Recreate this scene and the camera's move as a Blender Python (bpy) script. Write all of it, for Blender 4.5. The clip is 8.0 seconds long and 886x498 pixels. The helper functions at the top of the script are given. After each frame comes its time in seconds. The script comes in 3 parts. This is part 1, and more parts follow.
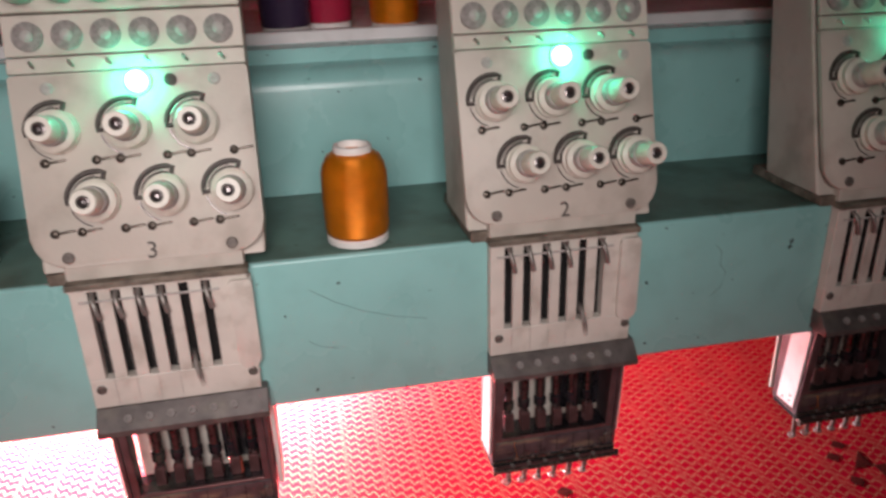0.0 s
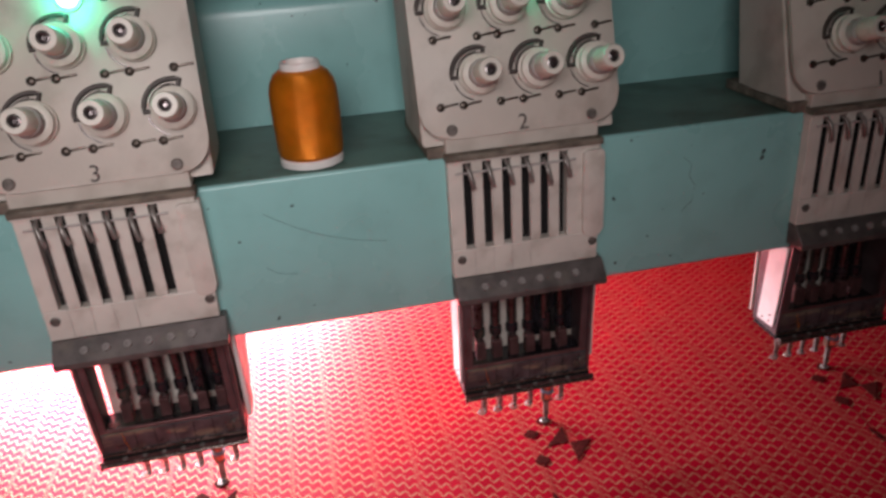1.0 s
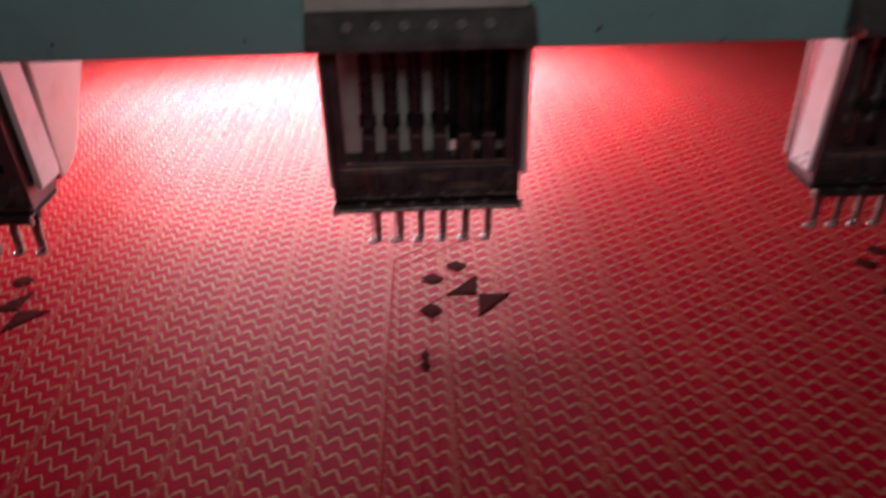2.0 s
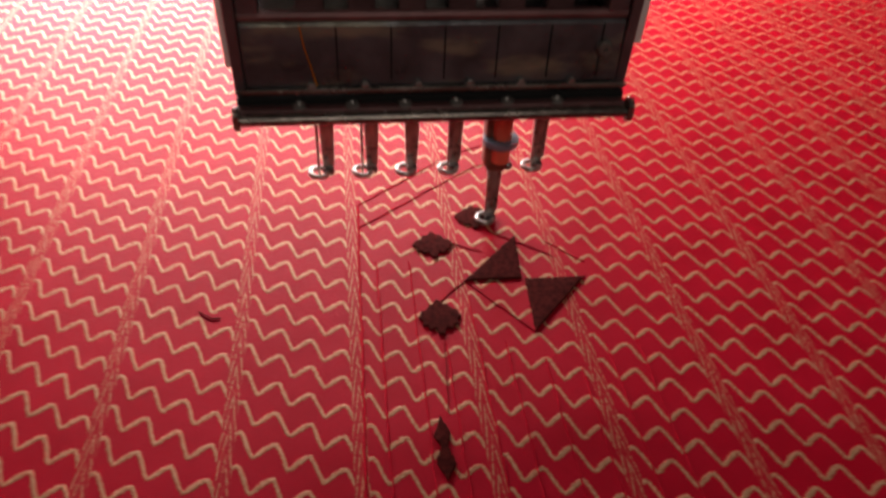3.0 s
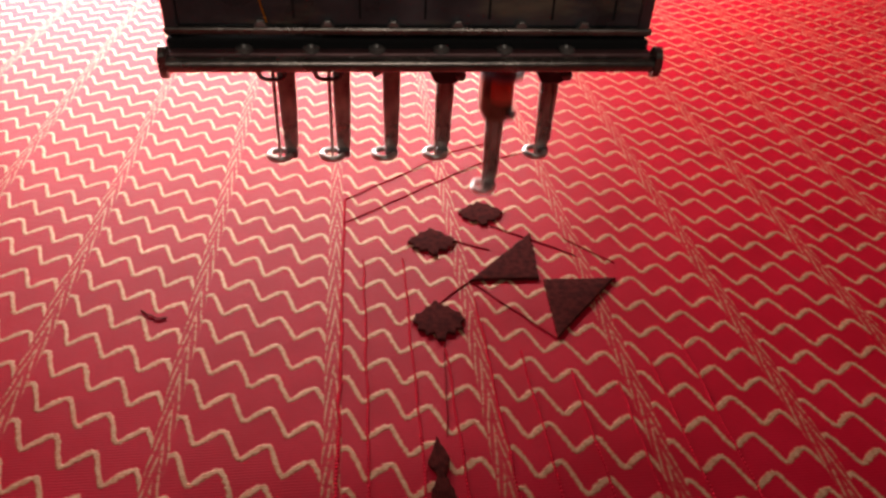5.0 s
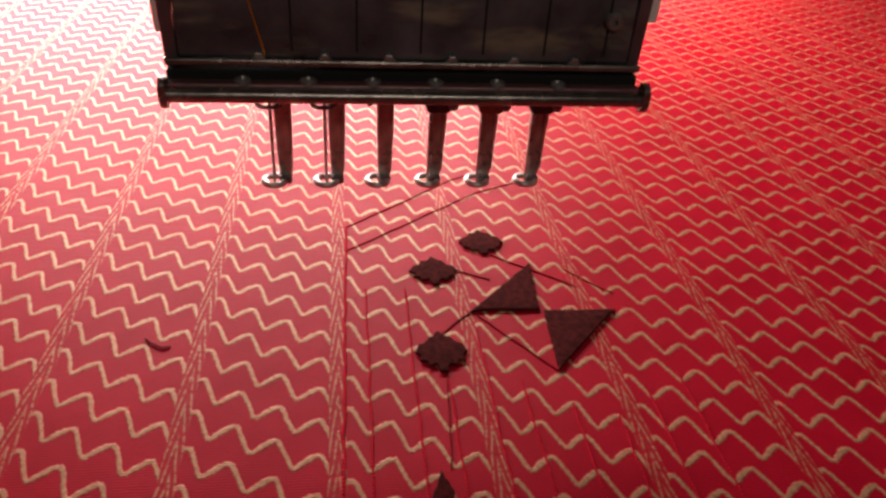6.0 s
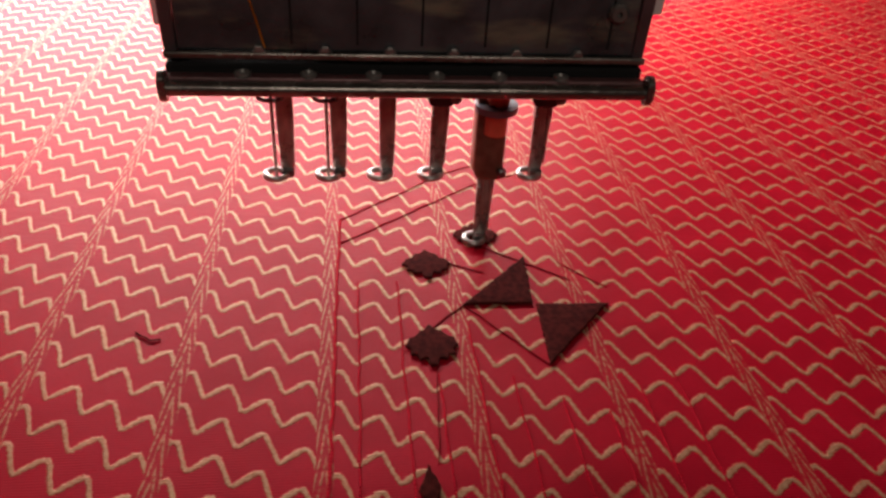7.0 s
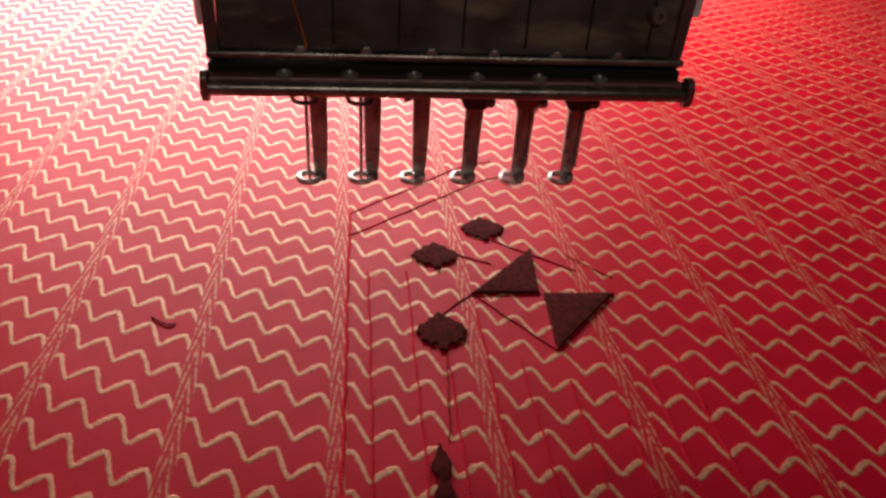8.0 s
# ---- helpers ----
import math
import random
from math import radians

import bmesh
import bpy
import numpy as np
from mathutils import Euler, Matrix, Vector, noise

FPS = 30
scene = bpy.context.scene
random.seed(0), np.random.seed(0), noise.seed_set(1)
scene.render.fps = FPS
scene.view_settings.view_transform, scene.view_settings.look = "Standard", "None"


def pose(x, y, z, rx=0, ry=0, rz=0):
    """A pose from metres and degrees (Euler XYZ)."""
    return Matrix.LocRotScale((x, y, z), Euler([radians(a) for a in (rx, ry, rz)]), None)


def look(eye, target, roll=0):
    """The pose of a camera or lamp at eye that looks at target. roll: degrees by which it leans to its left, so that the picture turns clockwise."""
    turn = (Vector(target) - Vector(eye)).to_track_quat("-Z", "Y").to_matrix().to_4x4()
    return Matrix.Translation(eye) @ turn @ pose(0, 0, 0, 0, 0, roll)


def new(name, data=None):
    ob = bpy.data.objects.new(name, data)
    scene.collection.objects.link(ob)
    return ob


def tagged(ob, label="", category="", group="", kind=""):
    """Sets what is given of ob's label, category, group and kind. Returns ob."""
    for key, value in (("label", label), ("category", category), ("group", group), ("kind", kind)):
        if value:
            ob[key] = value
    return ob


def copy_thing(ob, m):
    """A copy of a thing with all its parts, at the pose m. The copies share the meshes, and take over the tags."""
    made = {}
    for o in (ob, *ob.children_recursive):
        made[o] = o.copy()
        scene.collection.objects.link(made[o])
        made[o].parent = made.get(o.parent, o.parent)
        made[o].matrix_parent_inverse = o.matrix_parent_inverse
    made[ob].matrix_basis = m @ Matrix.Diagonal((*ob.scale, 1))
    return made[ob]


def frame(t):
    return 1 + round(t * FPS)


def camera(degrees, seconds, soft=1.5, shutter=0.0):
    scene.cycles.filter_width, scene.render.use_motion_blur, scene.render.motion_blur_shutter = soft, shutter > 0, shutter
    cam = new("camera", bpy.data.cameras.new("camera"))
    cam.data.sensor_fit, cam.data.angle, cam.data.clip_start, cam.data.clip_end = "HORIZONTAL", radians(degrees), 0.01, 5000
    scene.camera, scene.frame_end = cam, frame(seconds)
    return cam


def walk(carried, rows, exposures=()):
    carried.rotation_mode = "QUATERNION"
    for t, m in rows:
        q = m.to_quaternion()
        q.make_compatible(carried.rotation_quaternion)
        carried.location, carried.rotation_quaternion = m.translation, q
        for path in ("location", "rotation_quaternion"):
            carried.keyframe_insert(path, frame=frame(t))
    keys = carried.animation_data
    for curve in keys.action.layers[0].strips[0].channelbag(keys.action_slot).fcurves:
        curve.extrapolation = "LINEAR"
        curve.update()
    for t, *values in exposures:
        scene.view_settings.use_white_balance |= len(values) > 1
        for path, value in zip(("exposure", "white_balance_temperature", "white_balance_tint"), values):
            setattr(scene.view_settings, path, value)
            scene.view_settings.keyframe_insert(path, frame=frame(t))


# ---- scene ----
cam = camera(61.0, 8.0, soft=2.8, shutter=0.35)
# carried by hand: down along the machine, then close to one head
CAM = (
    (0.0, .0983, -.5601, .5125, 67.03, 1.39, -12.00),
    (0.5, .1203, -.5649, .4948, 65.88, 1.80, -13.94),
    (1.0, .1340, -.5698, .4675, 64.86, 3.57, -12.25),
    (1.5, .0763, -.5391, .4242, 62.93, 2.43, -4.76),
    (2.0, -.0046, -.4598, .2846, 59.33, 1.06, -2.21),
    (2.2, -.0291, -.3969, .2775, 51.21, -0.30, -1.53),
    (3.3, -.0259, -.2129, .1418, 50.04, -2.22, -7.70),
    (3.5, -.0231, -.2092, .1336, 54.17, -1.72, -5.95),
    (4.0, -.0284, -.2047, .1331, 54.96, -2.22, -6.22),
    (4.5, -.0162, -.2073, .1288, 54.91, -1.89, -5.88),
    (6.0, -.0185, -.2103, .1357, 56.36, -3.37, -6.51),
    (6.5, -.0141, -.2083, .1355, 55.49, -3.51, -6.30),
    (7.0, -.0167, -.2087, .1354, 55.74, -3.10, -5.96),
    (7.5, -.0270, -.2076, .1340, 56.23, -3.25, -5.75),
    (8.0, -.0259, -.2093, .1317, 56.88, -3.20, -5.76),
)
walk(cam, [(r[0], pose(*r[1:])) for r in CAM],
     exposures=((0.0, .0, 6350, 17), (0.5, -.25, 6350, 17), (1.0, -.45, 6200, 18), (1.5, -1.5, 6000, 19), (2.0, -2.3, 5950, 17), (2.2, -2.2, 6100, 15),
                (3.3, -1.9, 6850, 10), (6.0, -1.95, 6850, 10), (8.0, -2.1, 6850, 10)))

# ---- light: added panel for the dim room light, strong work light under the machine ----
world = bpy.data.worlds.new("world")
scene.world = world
world.use_nodes = True
world.node_tree.nodes["Background"].inputs["Color"].default_value = (.75, .8, .85, 1)
world.node_tree.nodes["Background"].inputs["Strength"].default_value = .012


def area_lamp(name, energy, size, size_y, color, m, spread=180):
    data = bpy.data.lights.new(name, "AREA")
    data.shape, data.size, data.size_y, data.energy, data.color = "RECTANGLE", size, size_y, energy, color
    data.spread = radians(spread)
    ob = new(name, data)
    ob.matrix_world = m
    return ob


ROOM_W = 1.4
WORK_W = 53.0
PANEL_AT = look((.03, -.80, .64), (.06, 0, .27))
WORK_AT = look((-.10, .41, .12), (-.097, .387, 0))
area_lamp("room_fill_light", ROOM_W, .36, .24, (1.0, .94, .87), PANEL_AT, 85)
area_lamp("work_light", WORK_W, .48, .05, (1.0, .94, .96), WORK_AT)

# ---- sizes ----
PITCH = .0154          # between needles
HEAD = .3055           # between heads
BEAM_TOP, BEAM_LOW, BEAM_FRONT = .288, .1625, -.033
WALL_Y = .122
HEADS = (("4", -1), ("3", 0), ("2", 1), ("1", 2))


# ---- materials ----
def mat(name, color, rough=.5, metal=0.0, vary=.15, scale=40.0, bump=.1, dirt=None, dirt_amount=.0, dirt_scale=12.0,
        emit=None, strength=0.0, coat=0.0, fine=400.0, specks=0.0):
    m = bpy.data.materials.new(name)
    m.use_nodes = True
    nt = m.node_tree
    b = nt.nodes["Principled BSDF"]
    b.inputs["Roughness"].default_value = rough
    b.inputs["Metallic"].default_value = metal
    b.inputs["Coat Weight"].default_value = coat
    co = nt.nodes.new("ShaderNodeTexCoord").outputs["Object"]

    def noise_tex(s, detail=5.0):
        n = nt.nodes.new("ShaderNodeTexNoise")
        n.inputs["Scale"].default_value, n.inputs["Detail"].default_value = s, detail
        nt.links.new(co, n.inputs["Vector"])
        return n.outputs["Fac"]

    def mix(a, c, f):
        x = nt.nodes.new("ShaderNodeMix")
        x.data_type = "RGBA"
        for sock, val in ((x.inputs[0], f), (x.inputs[6], a), (x.inputs[7], c)):
            if hasattr(val, "is_linked"):
                nt.links.new(val, sock)
            else:
                sock.default_value = val
        return x.outputs[2]

    def ramp(f, lo, hi, top=1.0):
        r = nt.nodes.new("ShaderNodeMapRange")
        r.interpolation_type = "SMOOTHSTEP"
        for k, val in (("From Min", lo), ("From Max", hi), ("To Max", top)):
            r.inputs[k].default_value = val
        nt.links.new(f, r.inputs["Value"])
        return r.outputs["Result"]

    big, small = noise_tex(scale), noise_tex(fine, 3)
    lo = tuple(c * (1 - vary) for c in color) + (1,)
    hi = tuple(min(1, c * (1 + vary)) for c in color) + (1,)
    col = mix(lo, hi, ramp(big, .3, .7))
    if dirt:
        col = mix(col, (*dirt, 1), ramp(noise_tex(dirt_scale, 8), .48, .72, dirt_amount))
    if specks:
        col = mix(col, (.03, .03, .03, 1), ramp(noise_tex(specks, 1), .765, .78, .85))
    nt.links.new(col, b.inputs["Base Color"])
    rr = nt.nodes.new("ShaderNodeMapRange")
    rr.inputs["To Min"].default_value, rr.inputs["To Max"].default_value = max(.03, rough - .12), min(1, rough + .12)
    nt.links.new(big, rr.inputs["Value"])
    nt.links.new(rr.outputs["Result"], b.inputs["Roughness"])
    if bump:
        bp = nt.nodes.new("ShaderNodeBump")
        bp.inputs["Strength"].default_value, bp.inputs["Distance"].default_value = bump, .0006
        nt.links.new(small, bp.inputs["Height"])
        nt.links.new(bp.outputs["Normal"], b.inputs["Normal"])
    if emit:
        b.inputs["Emission Color"].default_value = (*emit, 1)
        b.inputs["Emission Strength"].default_value = strength
    return m


def thread_mat(name, color, scale, axis="Z", rough=.32, sheen=.3, metal=0.0, vary=.12):
    """Wound or stitched thread: fine ridges across one axis."""
    m = mat(name, color, rough, metal, vary, 70 if metal else 600, 0)
    nt = m.node_tree
    b = nt.nodes["Principled BSDF"]
    b.inputs["Sheen Weight"].default_value = 0
    b.inputs["Specular IOR Level"].default_value = sheen
    w = nt.nodes.new("ShaderNodeTexWave")
    w.bands_direction = axis
    w.inputs["Scale"].default_value, w.inputs["Distortion"].default_value = scale, 1.2
    w.inputs["Detail Scale"].default_value = 3
    nt.links.new(nt.nodes.new("ShaderNodeTexCoord").outputs["Object"], w.inputs["Vector"])
    bp = nt.nodes.new("ShaderNodeBump")
    bp.inputs["Strength"].default_value, bp.inputs["Distance"].default_value = .6, .0005
    nt.links.new(w.outputs["Fac"], bp.inputs["Height"])
    nt.links.new(bp.outputs["Normal"], b.inputs["Normal"])
    return m


def brocade(name):
    """Red satin with gold wavy weft lines in columns, parted by narrow chevron stripes."""
    m = bpy.data.materials.new(name)
    m.use_nodes = True
    nt = m.node_tree
    b = nt.nodes["Principled BSDF"]

    def put(sock, val):
        if hasattr(val, "is_linked"):
            nt.links.new(val, sock)
        else:
            sock.default_value = val

    def op(kind, a, c=0.0, d=0.0):
        n = nt.nodes.new("ShaderNodeMath")
        n.operation = kind
        for i, val in enumerate((a, c, d)):
            put(n.inputs[i], val)
        return n.outputs[0]

    def step(f, lo, hi, a=0.0, c=1.0):
        r = nt.nodes.new("ShaderNodeMapRange")
        r.interpolation_type = "SMOOTHSTEP"
        for k, val in (("Value", f), ("From Min", lo), ("From Max", hi), ("To Min", a), ("To Max", c)):
            put(r.inputs[k], val)
        return r.outputs["Result"]

    def mix(a, c, f):
        x = nt.nodes.new("ShaderNodeMix")
        x.data_type = "RGBA"
        put(x.inputs[0], f), put(x.inputs[6], a), put(x.inputs[7], c)
        return x.outputs[2]

    co = nt.nodes.new("ShaderNodeTexCoord").outputs["Object"]

    def noise_tex(s, detail=4.0):
        n = nt.nodes.new("ShaderNodeTexNoise")
        n.inputs["Scale"].default_value, n.inputs["Detail"].default_value = s, detail
        nt.links.new(co, n.inputs["Vector"])
        return n.outputs["Fac"]

    sep = nt.nodes.new("ShaderNodeSeparateXYZ")
    nt.links.new(co, sep.inputs[0])
    wob = op("MULTIPLY", op("SUBTRACT", noise_tex(60), .5), .0016)
    wob2 = op("MULTIPLY", op("SUBTRACT", noise_tex(9), .5), .006)
    x = op("ADD", sep.outputs[0], wob)
    y = op("ADD", op("ADD", sep.outputs[1], op("MULTIPLY", wob, .6)), wob2)
    row, slant, high, period, column = .0111, .50, .0031, .00975, .0367
    xs = op("MODULO", op("ADD", x, 100 * column + .0287), column)
    in_stripe = step(xs, .0038, .0044, 1.0, 0.0)
    along = op("SUBTRACT", xs, .0146)
    ang = op("MULTIPLY", along, 2 * math.pi / period)
    # slow rise, steep fall
    ang = op("SUBTRACT", op("SUBTRACT", ang, op("MULTIPLY", op("SINE", ang), .10)), op("MULTIPLY", op("COSINE", ang), .28))
    base = op("ADD", op("ADD", op("ADD", y, op("MULTIPLY", x, .035)), op("MULTIPLY", along, slant)), 200.5 * row - .0011)
    # a zigzag with rounded corners
    round_off = .82
    zig = op("DIVIDE", op("ARCSINE", op("MULTIPLY", op("COSINE", ang), round_off)), math.asin(round_off))
    v = op("MODULO", op("DIVIDE", op("SUBTRACT", base, op("MULTIPLY", zig, high)), row), 1.0)
    dist = op("MULTIPLY", op("ABSOLUTE", op("SUBTRACT", v, .5)), row)
    steep = op("DIVIDE", op("SINE", ang), op("SQRT", op("SUBTRACT", 1.0, op("POWER", op("MULTIPLY", op("COSINE", ang), round_off), 2.0))))
    lean = op("ADD", op("MULTIPLY", steep, round_off / math.asin(round_off) * high * 2 * math.pi / period), slant)
    dist = op("DIVIDE", dist, op("SQRT", op("ADD", op("MULTIPLY", lean, lean), 1.0)))
    ragged = op("MULTIPLY", op("SUBTRACT", noise_tex(1300, 2), .5), .0011)
    wave = step(op("ADD", dist, ragged), .00040, .00080, 1.0, 0.0)
    chev = op("MODULO", op("DIVIDE", op("ADD", op("ADD", y, 3.0), op("MULTIPLY", op("ABSOLUTE", op("SUBTRACT", xs, .0022)), 8.0)), row), 1.0)
    chev = op("MULTIPLY", step(op("ABSOLUTE", op("SUBTRACT", chev, .5)), .12, .24, .75, .06), step(noise_tex(700, 2), .38, .52, .15, 1.0))
    gold = op("ADD", op("MULTIPLY", wave, op("SUBTRACT", 1.0, in_stripe)), op("MULTIPLY", chev, in_stripe))
    red = mix((.42, .004, .018, 1), (.49, .006, .025, 1), step(noise_tex(35), .3, .7))
    red = mix(red, (.36, .005, .018, 1), step(noise_tex(1800, 2), .45, .75, 0, .5))
    gcol = mix((.44, .20, .105, 1), (.57, .315, .185, 1), step(noise_tex(900, 2), .3, .7))
    put(b.inputs["Base Color"], mix(red, gcol, gold))
    put(b.inputs["Roughness"], step(gold, 0, 1, .55, .42))
    put(b.inputs["Metallic"], step(gold, 0, 1, 0, .12))
    b.inputs["Specular IOR Level"].default_value = .045
    weave = nt.nodes.new("ShaderNodeTexWave")
    weave.bands_direction = "Y"
    weave.inputs["Scale"].default_value, weave.inputs["Distortion"].default_value = 420, 2
    nt.links.new(co, weave.inputs["Vector"])
    hgt = op("ADD", op("MULTIPLY", gold, 1.0), op("ADD", op("MULTIPLY", weave.outputs["Fac"], .25), op("MULTIPLY", noise_tex(25), 4.0)))
    bp = nt.nodes.new("ShaderNodeBump")
    bp.inputs["Strength"].default_value, bp.inputs["Distance"].default_value = .3, .0005
    put(bp.inputs["Height"], hgt)
    nt.links.new(bp.outputs["Normal"], b.inputs["Normal"])
    return m


M_BEIGE = mat("cream_enamel", (.56, .50, .44), .5, 0, .07, 18, .25, (.22, .17, .13), .35, 30)
M_CASE = mat("cream_needle_case_enamel", (.66, .61, .55), .42, 0, .07, 25, .2, (.25, .19, .14), .4, 45)
M_GRIME = mat("grimy_edge_metal", (.17, .14, .11), .7, .2, .4, 90, .5, (.35, .3, .25), .6, 60)
M_TEAL = mat("teal_enamel", (.27, .53, .51), .28, 0, .06, 9, .12, (.14, .28, .26), .16, 30, specks=130.0)
# beam top: dusty, and the teal darkened for the light that only grazes it
M_TEAL_SHADE = mat("shaded_dusty_teal_enamel", (.11, .20, .17), .5, 0, .2, 30, .3, (.05, .07, .06), .6, 18, specks=110.0)
M_WHITE = mat("white_plastic", (.78, .75, .72), .45, 0, .05, 40, .1, (.45, .42, .38), .3, 60)
M_KNOB = mat("ivory_knob_plastic", (.70, .65, .57), .4, 0, .06, 60, .1, (.4, .34, .26), .35, 90)
M_RAIL = mat("white_painted_rail", (.72, .68, .68), .5, 0, .06, 20, .15, (.4, .36, .34), .3, 30)
M_STEEL = mat("bright_steel", (.72, .67, .62), .32, .9, .15, 300, .05)
M_DSTEEL = mat("dark_steel", (.16, .14, .14), .3, .9, .3, 200, .1)
M_BLACK = mat("blackened_steel", (.026, .022, .027), .22, .4, .5, 50, .35, (.13, .12, .09), .6, 38)
M_BRACKET = mat("worn_grey_bracket", (.13, .11, .105), .45, .4, .25, 80, .4, (.22, .19, .16), .5, 50)
M_DARK = mat("near_black_matte", (.006, .005, .005), .95, 0, .3, 100, .1)
M_FELT = mat("grey_felt", (.27, .24, .23), .95, 0, .2, 300, .6)
M_WASHER = mat("pale_washer", (.42, .39, .37), .6, 0, .12, 200, .2)
M_LED = mat("green_led", (.1, .9, .5), .3, 0, 0, 10, 0, emit=(.03, 1.0, .55), strength=85.0)
M_LEVER = mat("grey_lever_steel", (.30, .27, .25), .4, .6, .15, 200, .1)
M_EYE = mat("browned_steel", (.07, .055, .045), .35, .7, .3, 300, .1)
M_SCUFF = mat("scuffed_black_panel", (.085, .088, .095), .30, .35, .5, 60, .35, (.30, .29, .20), .7, 48, specks=60.0)
# stretched pale streaks: scuffs, and reflections in the gloss put into the colour
for node in M_SCUFF.node_tree.nodes:
    if node.bl_idname == "ShaderNodeTexNoise" and abs(node.inputs["Scale"].default_value - 48) < 1:
        stretch = M_SCUFF.node_tree.nodes.new("ShaderNodeMapping")
        stretch.inputs["Scale"].default_value = (.9, 1, 3.2)
        M_SCUFF.node_tree.links.new(node.inputs["Vector"].links[0].from_socket, stretch.inputs["Vector"])
        M_SCUFF.node_tree.links.new(stretch.outputs["Vector"], node.inputs["Vector"])
M_WORN = mat("worn_bar_steel", (.20, .17, .15), .26, .8, .3, 160, .15, (.16, .12, .10), .4, 70)
M_INK = mat("dark_print", (.06, .045, .04), .6, 0, .3, 500, 0)
M_ORANGE = thread_mat("orange_rayon_thread", (.78, .23, .006), 330, "Z", .34, .5, .55)
M_REDTH = thread_mat("red_thread", (.52, .010, .028), 300, "Y", .85, .02)
M_BROWN = thread_mat("dark_maroon_embroidery", (.092, .014, .012), 520, "X", .85, .02, 0.0, .35)
M_JUMP = thread_mat("maroon_jump_thread", (.20, .010, .012), 300, "Y", .85, .02)
M_BROCADE = brocade("red_gold_brocade")
M_WALLROOM = mat("plaster", (.62, .6, .56), .9, 0, .05, 3, .2)
M_FLOOR = mat("cement_floor", (.25, .24, .23), .8, 0, .15, 4, .2)
M_TABLE = mat("grey_table_laminate", (.35, .36, .36), .5, 0, .08, 10, .1)
# needle bar steel; the red cloth mirrored in it is put into the base colour
M_RED_REFLECT = mat("steel_with_painted_red_reflection", (.74, .13, .08), .4, .0, .1, 100, .05)
M_GUIDE = mat("reddish_guide_steel", (.16, .07, .07), .4, .4, .2, 120, .2)
M_FOOT = mat("oiled_grey_steel", (.37, .34, .31), .30, .6, .35, 220, .15, (.06, .05, .045), .5, 120)
M_BROWNED = mat("browned_clamp_steel", (.22, .14, .10), .35, .6, .3, 150, .15)
M_RING = mat("worn_ring_steel", (.46, .43, .40), .33, .8, .25, 260, .1)
M_SCREW = mat("dull_screw_steel", (.17, .145, .13), .62, .5, .3, 200, .2)
M_PLATE = mat("dark_maroon_grey_plate", (.105, .075, .08), .38, .3, .25, 60, .2, (.05, .035, .04), .5, 40)
M_BLUE = mat("blue_grey_plastic", (.18, .2, .26), .35, .2, .1, 100, .05)
M_MAGENTA = thread_mat("crimson_thread", (.45, .02, .06), 330, "Z", .35)
M_DUSK = thread_mat("dark_violet_thread", (.05, .03, .07), 330, "Z", .35)


# ---- mesh helpers ----
def part(name, bm, material, parent, label="", m=None, smooth=None):
    mesh = bpy.data.meshes.new(name)
    bmesh.ops.recalc_face_normals(bm, faces=bm.faces)
    bm.to_mesh(mesh)
    bm.free()
    mesh.materials.append(material)
    if smooth:
        mesh.polygons.foreach_set("use_smooth", [True] * len(mesh.polygons))
        mesh.set_sharp_from_angle(angle=radians(smooth))
    ob = new(name, mesh)
    if parent is not None:
        ob.parent = parent
    if m is not None:
        ob.matrix_basis = m
    if label:
        ob["label"] = label
    return ob


def thing(name, m, label, category, group="", kind=""):
    ob = new(name)
    ob.empty_display_size = .02
    ob.matrix_basis = m
    return tagged(ob, label, category, group, kind)


def box(x0, x1, y0, y1, z0, z1, bevel=.0008, bm=None, seg=2):
    bm = bm or bmesh.new()
    made = bmesh.ops.create_cube(bm, size=1)["verts"]
    for v in made:
        v.co = Vector(((x0 + x1) / 2 + v.co.x * (x1 - x0), (y0 + y1) / 2 + v.co.y * (y1 - y0), (z0 + z1) / 2 + v.co.z * (z1 - z0)))
    if bevel:
        edges = list({e for v in made for e in v.link_edges})
        bmesh.ops.bevel(bm, geom=edges, offset=bevel, segments=seg, affect="EDGES", profile=.5)
    return bm


def lathe(profile, seg=24, m=None, bm=None):
    """profile: (radius, height) pairs, turned round z."""
    bm = bm or bmesh.new()
    rings = []
    for r, h in profile:
        ring = []
        for k in range(seg):
            a = 2 * math.pi * k / seg
            p = Vector((r * math.cos(a), r * math.sin(a), h))
            ring.append(bm.verts.new(m @ p if m else p))
        rings.append(ring)
    for a, c in zip(rings, rings[1:]):
        for k in range(seg):
            bm.faces.new((a[k], a[(k + 1) % seg], c[(k + 1) % seg], c[k]))
    bm.faces.new(rings[0][::-1])
    bm.faces.new(rings[-1])
    return bm


def rod(p, q, r, seg=12, bm=None, r2=None):
    p, q = Vector(p), Vector(q)
    m = Matrix.Translation(p) @ (q - p).to_track_quat("Z", "Y").to_matrix().to_4x4()
    return lathe(((r, 0), (r2 or r, (q - p).length)), seg, m, bm)


